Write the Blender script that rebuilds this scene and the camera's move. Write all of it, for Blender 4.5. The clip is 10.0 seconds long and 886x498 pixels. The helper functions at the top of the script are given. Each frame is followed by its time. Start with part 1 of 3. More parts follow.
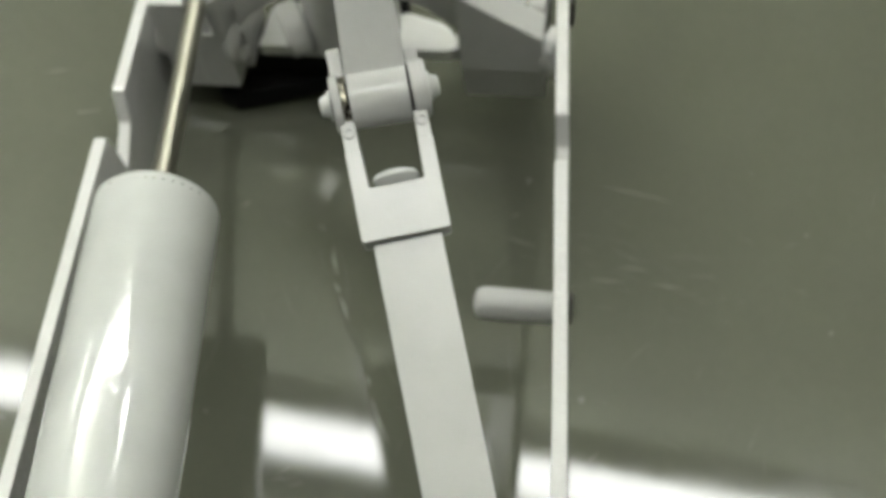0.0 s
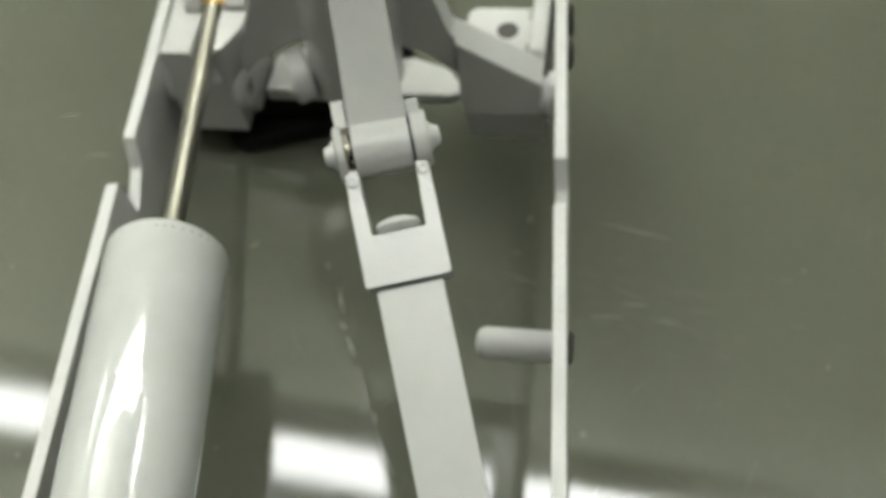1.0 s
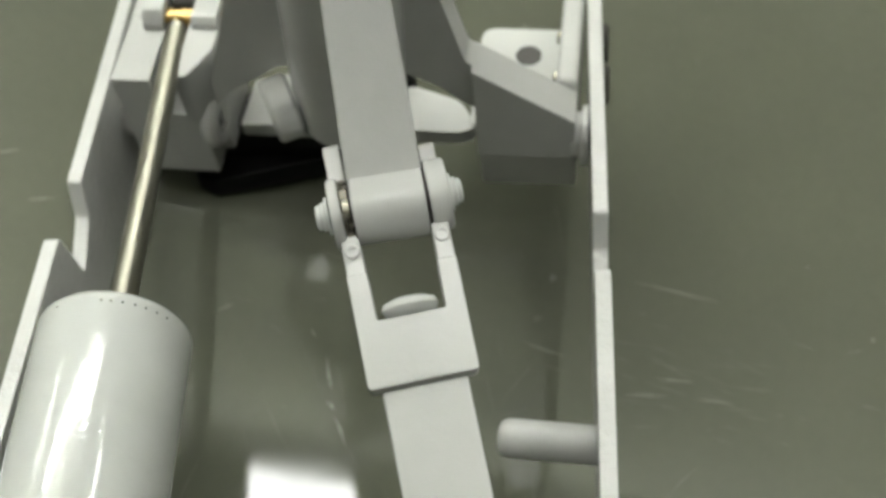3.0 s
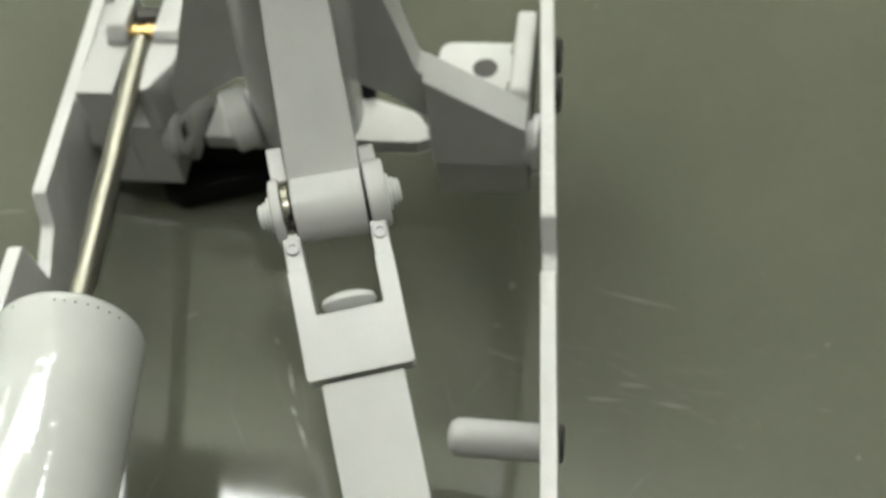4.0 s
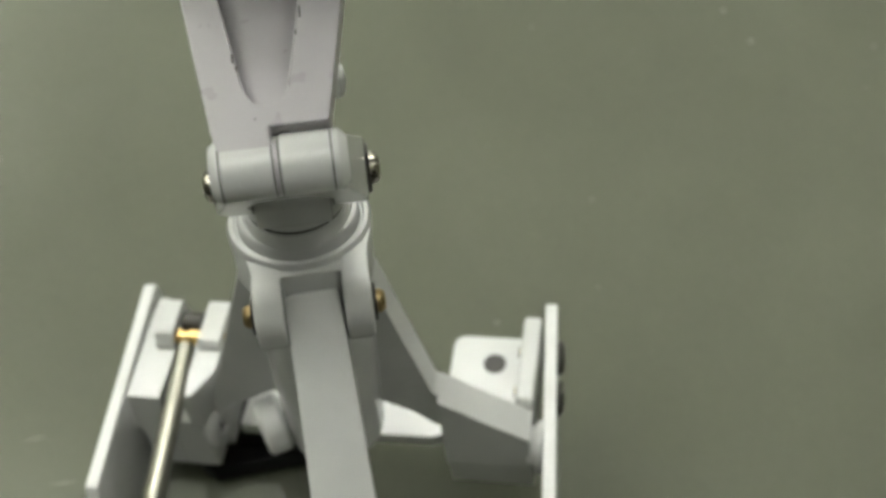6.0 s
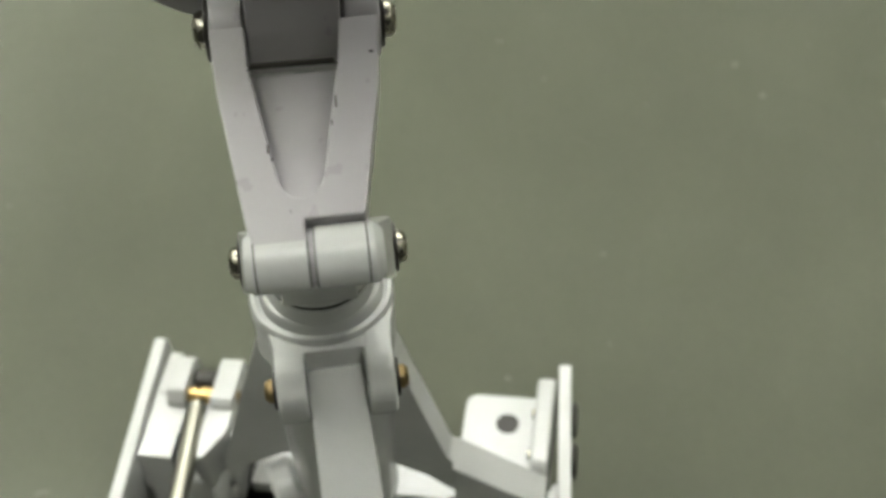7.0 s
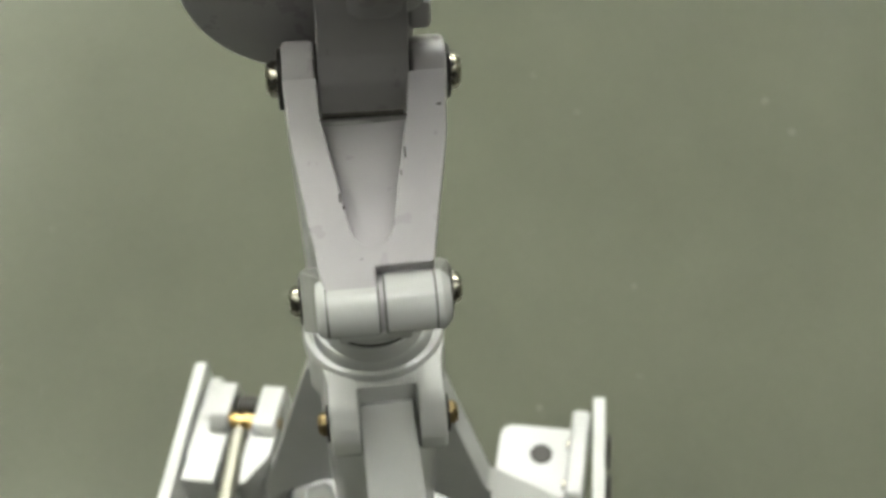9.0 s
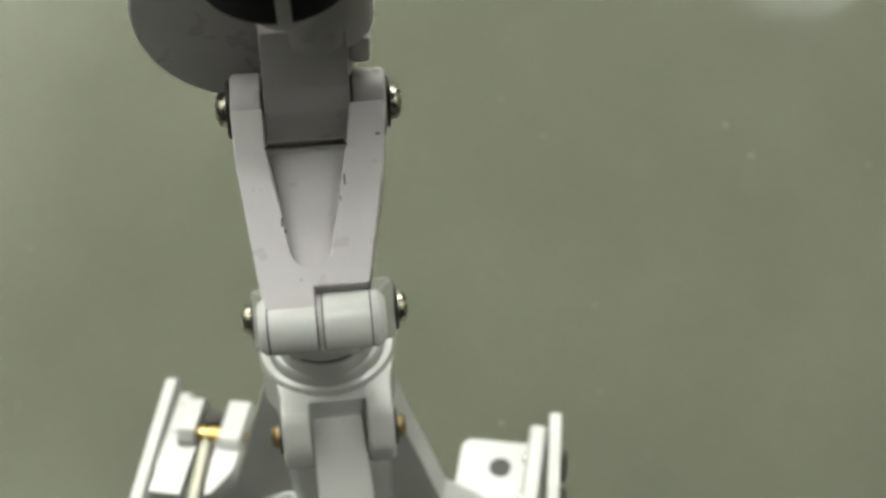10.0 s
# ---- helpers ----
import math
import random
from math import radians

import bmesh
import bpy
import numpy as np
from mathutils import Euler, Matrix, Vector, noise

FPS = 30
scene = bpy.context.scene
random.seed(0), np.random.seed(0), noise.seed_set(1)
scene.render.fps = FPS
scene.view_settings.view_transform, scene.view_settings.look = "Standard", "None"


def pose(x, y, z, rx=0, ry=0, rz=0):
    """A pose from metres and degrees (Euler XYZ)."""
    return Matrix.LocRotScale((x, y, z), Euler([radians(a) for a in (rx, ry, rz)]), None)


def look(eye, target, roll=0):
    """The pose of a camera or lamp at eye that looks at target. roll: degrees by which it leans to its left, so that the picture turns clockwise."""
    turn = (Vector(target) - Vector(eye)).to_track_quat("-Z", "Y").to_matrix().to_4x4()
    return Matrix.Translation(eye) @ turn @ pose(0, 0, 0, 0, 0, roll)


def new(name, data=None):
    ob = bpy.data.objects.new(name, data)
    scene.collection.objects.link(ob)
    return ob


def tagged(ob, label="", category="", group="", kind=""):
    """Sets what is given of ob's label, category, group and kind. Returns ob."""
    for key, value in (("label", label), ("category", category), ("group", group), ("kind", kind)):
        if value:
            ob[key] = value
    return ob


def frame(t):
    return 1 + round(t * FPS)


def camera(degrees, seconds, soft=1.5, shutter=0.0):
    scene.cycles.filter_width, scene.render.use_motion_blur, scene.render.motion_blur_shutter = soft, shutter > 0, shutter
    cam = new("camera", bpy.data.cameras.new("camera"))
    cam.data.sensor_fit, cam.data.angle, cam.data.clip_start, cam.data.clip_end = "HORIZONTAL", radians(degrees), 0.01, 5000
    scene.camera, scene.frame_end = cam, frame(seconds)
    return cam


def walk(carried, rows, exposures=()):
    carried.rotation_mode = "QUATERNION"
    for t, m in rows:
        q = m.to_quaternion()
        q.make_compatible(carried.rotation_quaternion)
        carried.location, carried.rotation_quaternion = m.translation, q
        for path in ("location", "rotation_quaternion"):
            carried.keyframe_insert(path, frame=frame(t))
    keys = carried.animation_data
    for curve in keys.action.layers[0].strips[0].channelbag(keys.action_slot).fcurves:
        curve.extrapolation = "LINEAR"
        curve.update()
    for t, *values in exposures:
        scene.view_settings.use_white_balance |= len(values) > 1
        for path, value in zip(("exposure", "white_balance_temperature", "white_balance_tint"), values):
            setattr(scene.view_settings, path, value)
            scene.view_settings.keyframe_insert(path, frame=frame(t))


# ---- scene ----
cam = camera(38.5, 10.0, soft=3.0)
PATH = [
    (0, (0.0683, 0.1010, 0.4511), (0.0764, 0.6767, -1.4643), 11.20),
    (0.5, (0.0683, 0.1053, 0.4595), (0.0735, 0.6938, -1.4518), 10.30),
    (1, (0.0694, 0.1048, 0.4636), (0.0564, 0.7071, -1.4435), 8.85),
    (1.5, (0.0592, 0.1336, 0.4323), (0.0483, 0.7474, -1.4712), 9.53),
    (2, (0.0542, 0.1368, 0.4046), (0.0803, 0.7662, -1.4936), 12.51),
    (3.5, (0.0581, 0.1414, 0.3948), (0.0793, 0.7786, -1.5009), 12.15),
    (4, (0.0721, 0.1325, 0.4022), (0.0743, 0.8122, -1.4788), 10.13),
    (4.5, (0.0702, 0.1282, 0.4219), (0.0663, 0.8661, -1.4370), 9.61),
    (5, (0.0672, 0.1359, 0.4481), (0.0554, 0.9121, -1.3951), 9.26),
    (5.5, (0.0682, 0.1590, 0.4539), (0.0405, 0.9458, -1.3847), 8.15),
    (6, (0.0613, 0.1801, 0.4671), (0.0115, 0.9827, -1.3640), 7.46),
    (6.2, (0.0563, 0.1858, 0.4714), (0.0114, 0.9971, -1.3561), 8.07),
    (7.3, (0.0413, 0.1946, 0.4701), (0.0025, 1.0409, -1.3417), 9.65),
    (7.5, (0.0342, 0.1959, 0.4650), (-0.0056, 1.0571, -1.3397), 10.05),
    (8, (0.0333, 0.1898, 0.4719), (-0.0036, 1.0263, -1.3445), 10.17),
    (8.5, (0.0343, 0.1901, 0.4738), (-0.0165, 1.0264, -1.3423), 9.31),
    (9, (0.0363, 0.1932, 0.4814), (-0.0125, 1.0361, -1.3316), 9.46),
    (9.5, (0.0373, 0.1933, 0.4895), (-0.0094, 1.0500, -1.3171), 9.63),
    (10, (0.0493, 0.1903, 0.4969), (-0.0014, 1.0573, -1.3046), 9.58),
]
cam.data.dof.use_dof, cam.data.dof.focus_distance, cam.data.dof.aperture_fstop = True, 0.285, 14.0
walk(cam, [(t, look(eye, target, roll)) for t, eye, target, roll in PATH],
     exposures=[(0.0, 0.14), (2.2, 0.14), (4.0, 0.24), (6.2, 0.28), (7.5, 0.42), (10.0, 0.48)])

# ---- light ----
world = bpy.data.worlds.new("world")
world.use_nodes = True
world.node_tree.nodes["Background"].inputs["Color"].default_value = (0.5, 0.52, 0.5, 1)
world.node_tree.nodes["Background"].inputs["Strength"].default_value = 0.05
scene.world = world
# the two UP strengths belong to strips added to brighten the ceiling
NEAR_LAMP, FAR_LAMP, UP_FILL, NEAR_UP_FILL = 25.0, 66.0, 84.0, 15.0


# ---- materials ----
def material(name, base, rough=0.5, metal=0.0, spec=0.5):
    m = bpy.data.materials.new(name)
    m.use_nodes = True
    b = m.node_tree.nodes["Principled BSDF"]
    b.inputs["Base Color"].default_value = (*base, 1)
    b.inputs["Roughness"].default_value = rough
    b.inputs["Metallic"].default_value = metal
    b.inputs["Specular IOR Level"].default_value = spec
    return m, m.node_tree, b


def noise_node(nt, scale, detail=4.0, rough=0.55, stretch=None):
    co = nt.nodes.new("ShaderNodeTexCoord")
    n = nt.nodes.new("ShaderNodeTexNoise")
    n.inputs["Scale"].default_value = scale
    n.inputs["Detail"].default_value = detail
    n.inputs["Roughness"].default_value = rough
    if stretch:
        mp = nt.nodes.new("ShaderNodeMapping")
        mp.inputs["Scale"].default_value = stretch
        nt.links.new(co.outputs["Object"], mp.inputs["Vector"])
        nt.links.new(mp.outputs["Vector"], n.inputs["Vector"])
    else:
        nt.links.new(co.outputs["Object"], n.inputs["Vector"])
    return n


def ramp(nt, source, stops):
    r = nt.nodes.new("ShaderNodeValToRGB")
    el = r.color_ramp.elements
    while len(el) < len(stops):
        el.new(0.5)
    for e, (p, c) in zip(el, stops):
        e.position, e.color = p, (*c, 1)
    nt.links.new(source, r.inputs["Fac"])
    return r


def bump(nt, source, strength, distance, b, before=None):
    n = nt.nodes.new("ShaderNodeBump")
    n.inputs["Strength"].default_value = strength
    n.inputs["Distance"].default_value = distance
    nt.links.new(source, n.inputs["Height"])
    if before:
        nt.links.new(before.outputs["Normal"], n.inputs["Normal"])
    nt.links.new(n.outputs["Normal"], b.inputs["Normal"])
    return n


def grey(v, warm=0.0):
    return (v * (1 + warm), v, v * (1 - warm))


def paint(name, tone, rough, peel, peel_scale, spec=0.5):
    """Sprayed light grey enamel with orange peel, faint dirt and uneven gloss."""
    m, nt, b = material(name, tone, rough, 0.0, spec)
    dirt = noise_node(nt, 60, 5)
    lo = tuple(c * 0.96 for c in tone)
    hi = tuple(min(1, c * 1.03) for c in tone)
    r = ramp(nt, dirt.outputs["Fac"], [(0.3, lo), (0.6, hi)])
    specks = noise_node(nt, 900, 1)
    dark = ramp(nt, specks.outputs["Fac"], [(0.15, (0.55, 0.53, 0.5)), (0.19, (1, 1, 1))])
    mix = nt.nodes.new("ShaderNodeMix")
    mix.data_type, mix.blend_type = "RGBA", "MULTIPLY"
    mix.inputs["Factor"].default_value = 0.6
    nt.links.new(r.outputs["Color"], mix.inputs["A"])
    nt.links.new(dark.outputs["Color"], mix.inputs["B"])
    nt.links.new(mix.outputs["Result"], b.inputs["Base Color"])
    gloss = noise_node(nt, 150, 3)
    rr = ramp(nt, gloss.outputs["Fac"], [(0.2, grey(rough * 0.92)), (0.8, grey(rough * 1.12))])
    nt.links.new(rr.outputs["Color"], b.inputs["Roughness"])
    skin = noise_node(nt, peel_scale, 2)
    fine = noise_node(nt, peel_scale * 4, 1)
    first = bump(nt, skin.outputs["Fac"], peel, 0.0004, b)
    bump(nt, fine.outputs["Fac"], peel * 0.5, 0.0002, b, first)
    return m


PAINT = paint("grey_paint", (0.465, 0.465, 0.452), 0.2, 0.13, 480)
PAINT_GLOSS = paint("gloss_grey_paint", (0.53, 0.54, 0.525), 0.06, 0.12, 330, 0.7)
PAINT_ROUGH = paint("blasted_grey_paint", (0.54, 0.54, 0.526), 0.1, 1.0, 420)
PAINT_LILAC = paint("warm_grey_paint", (0.34, 0.322, 0.33), 0.28, 0.08, 500)


def metal(name, tone, rough, stretch):
    m, nt, b = material(name, tone, rough, 1.0)
    n = noise_node(nt, 400, 3, stretch=stretch)
    r = ramp(nt, n.outputs["Fac"], [(0.3, grey(rough * 0.7)), (0.7, grey(rough * 1.4))])
    nt.links.new(r.outputs["Color"], b.inputs["Roughness"])
    bump(nt, n.outputs["Fac"], 0.08, 0.0002, b)
    return m


STEEL = metal("ground_steel", (0.27, 0.26, 0.22), 0.36, (1, 0.02, 1))
BOLT_STEEL = metal("bolt_steel", (0.3, 0.28, 0.235), 0.24, (1, 1, 1))
BRASS = metal("brass", (0.72, 0.5, 0.2), 0.28, (1, 1, 1))
BRONZE = metal("dull_brass", (0.27, 0.2, 0.1), 0.35, (1, 1, 1))


def plain(name, tone, rough, scale, spec=0.4):
    m, nt, b = material(name, tone, rough)
    n = noise_node(nt, scale, 5)
    r = ramp(nt, n.outputs["Fac"], [(0.3, tuple(c * 0.8 for c in tone)), (0.7, tuple(c * 1.15 for c in tone))])
    nt.links.new(r.outputs["Color"], b.inputs["Base Color"])
    bump(nt, n.outputs["Fac"], 0.2, 0.0004, b)
    b.inputs["Specular IOR Level"].default_value = spec
    return m


BLACK = plain("black_plastic", (0.008, 0.008, 0.008), 0.5, 300, 0.15)
RUBBER = plain("black_rubber", (0.008, 0.008, 0.009), 0.6, 300, 0.12)
DARK_STEEL = plain("dark_oiled_steel", (0.025, 0.022, 0.018), 0.4, 400, 0.3)
WALL = plain("wall_paint", (0.5, 0.5, 0.42), 0.9, 6)
# near-black tone for the unseen south wall, so little light bounces back
WALL_SHADE = plain("light_blocking_wall", (0.05, 0.05, 0.047), 0.8, 6)
CEILING = plain("ceiling_paint", (0.74, 0.77, 0.65), 0.95, 2, 0.0)
FLOOR = plain("floor_vinyl", (0.16, 0.16, 0.14), 0.6, 10)
HOUSING = plain("lamp_housing_paint", (0.16, 0.16, 0.13), 0.6, 20)


def table_material():
    m, nt, b = material("table_laminate", (0.08, 0.083, 0.065), 0.045, 0.0, 0.5)
    cloud = noise_node(nt, 9, 6, 0.6)
    fine = noise_node(nt, 260, 4, 0.6)
    c = ramp(nt, cloud.outputs["Fac"], [(0.3, (0.098, 0.102, 0.077)), (0.7, (0.114, 0.118, 0.0895))])
    f = ramp(nt, fine.outputs["Fac"], [(0.3, grey(0.95)), (0.7, grey(1.0))])
    mix = nt.nodes.new("ShaderNodeMix")
    mix.data_type, mix.blend_type = "RGBA", "MULTIPLY"
    mix.inputs["Factor"].default_value = 1.0
    nt.links.new(c.outputs["Color"], mix.inputs["A"])
    nt.links.new(f.outputs["Color"], mix.inputs["B"])
    nt.links.new(mix.outputs["Result"], b.inputs["Base Color"])
    smear = noise_node(nt, 14, 6, 0.65)
    r = ramp(nt, smear.outputs["Fac"], [(0.35, grey(0.03)), (0.75, grey(0.11))])
    nt.links.new(r.outputs["Color"], b.inputs["Roughness"])
    return m


TABLE = table_material()
SCRATCH = plain("scratched_laminate", (0.15, 0.15, 0.125), 0.5, 300)
SCRATCH_PALE = plain("bare_scratched_laminate", (0.4, 0.39, 0.35), 0.5, 300)


def glow(name, strength):
    m = bpy.data.materials.new(name)
    m.use_nodes = True
    nt = m.node_tree
    nt.nodes.remove(nt.nodes["Principled BSDF"])
    em = nt.nodes.new("ShaderNodeEmission")
    em.inputs["Color"].default_value = (0.985, 1.0, 0.97, 1)
    em.inputs["Strength"].default_value = strength
    nt.links.new(em.outputs["Emission"], nt.nodes["Material Output"].inputs["Surface"])
    return m


NEAR_GLOW, FAR_GLOW, UP_GLOW = glow("near_diffuser", NEAR_LAMP), glow("far_diffuser", FAR_LAMP), glow("fill_glow", UP_FILL)
NEAR_UP_GLOW = glow("near_fill_glow", NEAR_UP_FILL)


# ---- shaping ----
def finish(name, bm, mat, parent=None, label="", angle=35, m=None):
    if m is not None:
        bm.transform(m)
    bmesh.ops.recalc_face_normals(bm, faces=bm.faces)
    me = bpy.data.meshes.new(name)
    bm.to_mesh(me)
    bm.free()
    me.materials.append(mat)
    me.polygons.foreach_set("use_smooth", [True] * len(me.polygons))
    me.set_sharp_from_angle(angle=radians(angle))
    ob = new(name, me)
    even = ob.modifiers.new("even", "WEIGHTED_NORMAL")
    even.keep_sharp, even.weight = True, 80
    if parent:
        ob.parent = parent
    if label:
        ob["label"] = label
    return ob


def part(name, bm, mat, parent, label="", m=None):
    """One mesh under a thing or a part; the numbers in bm are millimetres."""
    bm.transform(Matrix.Scale(0.001, 4) @ (m if m is not None else Matrix()))
    return finish(name, bm, mat, parent, label)


def soften(bm, width, angle=30, segments=2):
    if width <= 0:
        return bm
    edges = [e for e in bm.edges if len(e.link_faces) == 2 and e.calc_face_angle(0) > radians(angle)]
    bmesh.ops.bevel(bm, geom=edges, offset=width, segments=segments, profile=0.5, affect="EDGES", clamp_overlap=True)
    return bm


def fillet(points, steps=5):
    """A closed outline; a point (u, v, r) gets a corner of radius r."""
    out, n = [], len(points)
    for i, p in enumerate(points):
        c, r = Vector(p[:2]), (p[2] if len(p) > 2 else 0)
        if r <= 0:
            out.append(c)
            continue
        a, b = Vector(points[i - 1][:2]) - c, Vector(points[(i + 1) % n][:2]) - c
        half = a.angle(b) / 2
        d = min(r / math.tan(half), a.length * 0.49, b.length * 0.49)
        p0, p1 = c + a.normalized() * d, c + b.normalized() * d
        for k in range(steps + 1):
            t = k / steps
            out.append(p0 * (1 - t) ** 2 + c * 2 * t * (1 - t) + p1 * t ** 2)
    return out


AXES = {"x": lambda u, v, w: (w, u, v), "y": lambda u, v, w: (u, w, v), "z": lambda u, v, w: (u, v, w)}


def prism(outline, lo, hi, axis, width=0.5, bm=None, segments=2):
    """The outline (fillet corners allowed) drawn out along an axis from lo to hi."""
    b = bmesh.new()
    pts = fillet(outline)
    put = AXES[axis]
    low = [b.verts.new(put(p.x, p.y, lo)) for p in pts]
    high = [b.verts.new(put(p.x, p.y, hi)) for p in pts]
    b.faces.new(low)
    b.faces.new(high)
    for i in range(len(pts)):
        j = (i + 1) % len(pts)
        b.faces.new((low[i], low[j], high[j], high[i]))
    bmesh.ops.recalc_face_normals(b, faces=b.faces)
    soften(b, width, 40, segments)
    return join(bm, b)


def join(bm, b):
    if bm is None:
        return b
    me = bpy.data.meshes.new("joined")
    b.to_mesh(me)
    b.free()
    bm.from_mesh(me)
    bpy.data.meshes.remove(me)
    return bm


def lathe(profile, p0, p1, seg=48, bm=None):
    """Turns (radius, distance) pairs about the line from p0 towards p1."""
    b = bmesh.new()
    p0 = Vector(p0)
    turn = (Vector(p1) - p0).to_track_quat("Z", "Y").to_matrix()
    rings = []
    for r, h in profile:
        if r < 1e-6:
            rings.append([b.verts.new(p0 + turn @ Vector((0, 0, h)))])
        else:
            rings.append([b.verts.new(p0 + turn @ Vector((r * math.cos(a), r * math.sin(a), h)))
                          for a in (2 * math.pi * i / seg for i in range(seg))])
    for a, c in zip(rings, rings[1:]):
        for i in range(seg):
            j = (i + 1) % seg
            if len(a) == 1 and len(c) > 1:
                b.faces.new((a[0], c[i], c[j]))
            elif len(c) == 1 and len(a) > 1:
                b.faces.new((a[i], a[j], c[0]))
            elif len(a) > 1:
                b.faces.new((a[i], a[j], c[j], c[i]))
    return join(bm, b)


def rod(r, p0, p1, edge=0.6, seg=32, bm=None):
    """A round bar with eased ends."""
    n = (Vector(p1) - Vector(p0)).length
    return lathe([(0, 0), (r - edge, 0), (r - edge * 0.3, edge * 0.3), (r, edge), (r, n - edge),
                  (r - edge * 0.3, n - edge * 0.3), (r - edge, n), (0, n)], p0, p1, seg, bm)


def tube(r0, r1, p0, p1, edge=0.4, seg=40, bm=None):
    """A ring or sleeve with bore r0."""
    n = (Vector(p1) - Vector(p0)).length
    return lathe([(r0, 0), (r1 - edge, 0), (r1, edge), (r1, n - edge), (r1 - edge, n), (r0, n), (r0, 0)], p0, p1, seg, bm)


def button(r, p0, p1, bm=None):
    """A low domed screw head with a socket."""
    n = (Vector(p1) - Vector(p0)).length
    return lathe([(0, 0), (r, 0), (r, n * 0.45), (r * 0.9, n * 0.72), (r * 0.72, n * 0.93), (r * 0.5, n), (r * 0.46, n * 0.7), (0, n * 0.65)], p0, p1, 24, bm)


def hexagon(r, p0, p1, bm=None):
    n = (Vector(p1) - Vector(p0)).length
    return lathe([(0, 0), (r, 0), (r, n * 0.8), (r * 0.88, n), (0, n)], p0, p1, 6, bm)


def box(lo, hi, width=0.0, bm=None):
    return prism([(lo[0], lo[1]), (hi[0], lo[1]), (hi[0], hi[1]), (lo[0], hi[1])], lo[2], hi[2], "z", width, bm)


def frame_of(origin, x, z):
    """A frame whose z follows z and whose x lies as near x as it can."""
    z = Vector(z).normalized()
    x = Vector(x)
    x = (x - z * x.dot(z)).normalized()
    y = z.cross(x)
    return Matrix(((x.x, y.x, z.x, origin[0]), (x.y, y.y, z.y, origin[1]), (x.z, y.z, z.z, origin[2]), (0, 0, 0, 1)))


# ---- the room ----
def slab(name, lo, hi, mat, label, category):
    ob = finish(name, box(lo, hi), mat)
    return tagged(ob, label, category, kind="structure")


ROOM = ((-6.8, -0.9), (3.2, 6.0))
FLOOR_Z, CEIL_Z = -0.76, 2.1
(x0, y0), (x1, y1) = ROOM
slab("floor", (x0, y0, FLOOR_Z - 0.1), (x1, y1, FLOOR_Z), FLOOR, "grey vinyl workshop floor", "floor")
slab("ceiling", (x0, y0, CEIL_Z), (x1, y1, CEIL_Z + 0.1), CEILING, "pale painted workshop ceiling", "ceiling")
slab("wall_west", (x0 - 0.12, y0 - 0.12, FLOOR_Z), (x0, y1 + 0.12, CEIL_Z), WALL, "pale painted workshop wall", "wall")
slab("wall_east", (x1, y0 - 0.12, FLOOR_Z), (x1 + 0.12, y1 + 0.12, CEIL_Z), WALL, "pale painted workshop wall", "wall")
# unseen, added dark so the gear's front faces stay dim
slab("wall_south", (x0, y0 - 0.12, FLOOR_Z), (x1, y0, CEIL_Z), WALL_SHADE, "unseen wall, added dark to keep the gear's front dim", "wall")
slab("wall_north", (x0, y1, FLOOR_Z), (x1, y1 + 0.12, CEIL_Z), WALL, "pale painted workshop wall", "wall")


def batten_lamp(y, x_lo, x_hi, lamp_mat, top_mat, top_share=1.0):
    lamp = tagged(new("ceiling_lamp"), "long fluorescent batten lamp hanging below the ceiling, fill strip added, one lamp wholly added", "ceiling lamp", "workshop lamps")
    lamp.location = ((x_lo + x_hi) / 2, y, 1.8)
    h = (x_hi - x_lo) / 2
    finish("diffuser", box((-h, -0.036, 0.0), (h, 0.036, 0.012), 0.004), lamp_mat, lamp)
    bm = prism([(-0.036, 0.014), (0.036, 0.014), (0.11, 0.03), (0.1, 0.06), (-0.1, 0.06), (-0.11, 0.03)], -h - 0.02, h + 0.02, "x", 0.004)
    finish("housing", bm, HOUSING, lamp)
    # glowing strip added on the housing to brighten the ceiling above
    finish("fill_strip", box((-h, -0.06, 0.0605), (-h + 2 * h * top_share, 0.06, 0.068), 0.002), top_mat, lamp)
    for sx in (-0.7, 0.7):
        finish("hanger", rod(0.006, (sx * h, 0, 0.068), (sx * h, 0, 0.3), 0.002), HOUSING, lamp)
    return lamp


batten_lamp(0.391, -2.3, 1.3, NEAR_GLOW, NEAR_UP_GLOW)
batten_lamp(2.2, -2.7, 0.75, FAR_GLOW, UP_GLOW, 0.45)
# added lamp: brightens the part of the ceiling that the left tabletop mirrors
batten_lamp(1.3, -2.7, -1.3, NEAR_GLOW, UP_GLOW)
batten_lamp(3.5, -6.4, -4.9, FAR_GLOW, UP_GLOW)
batten_lamp(4.5, -2.7, 0.95, FAR_GLOW, FAR_GLOW)

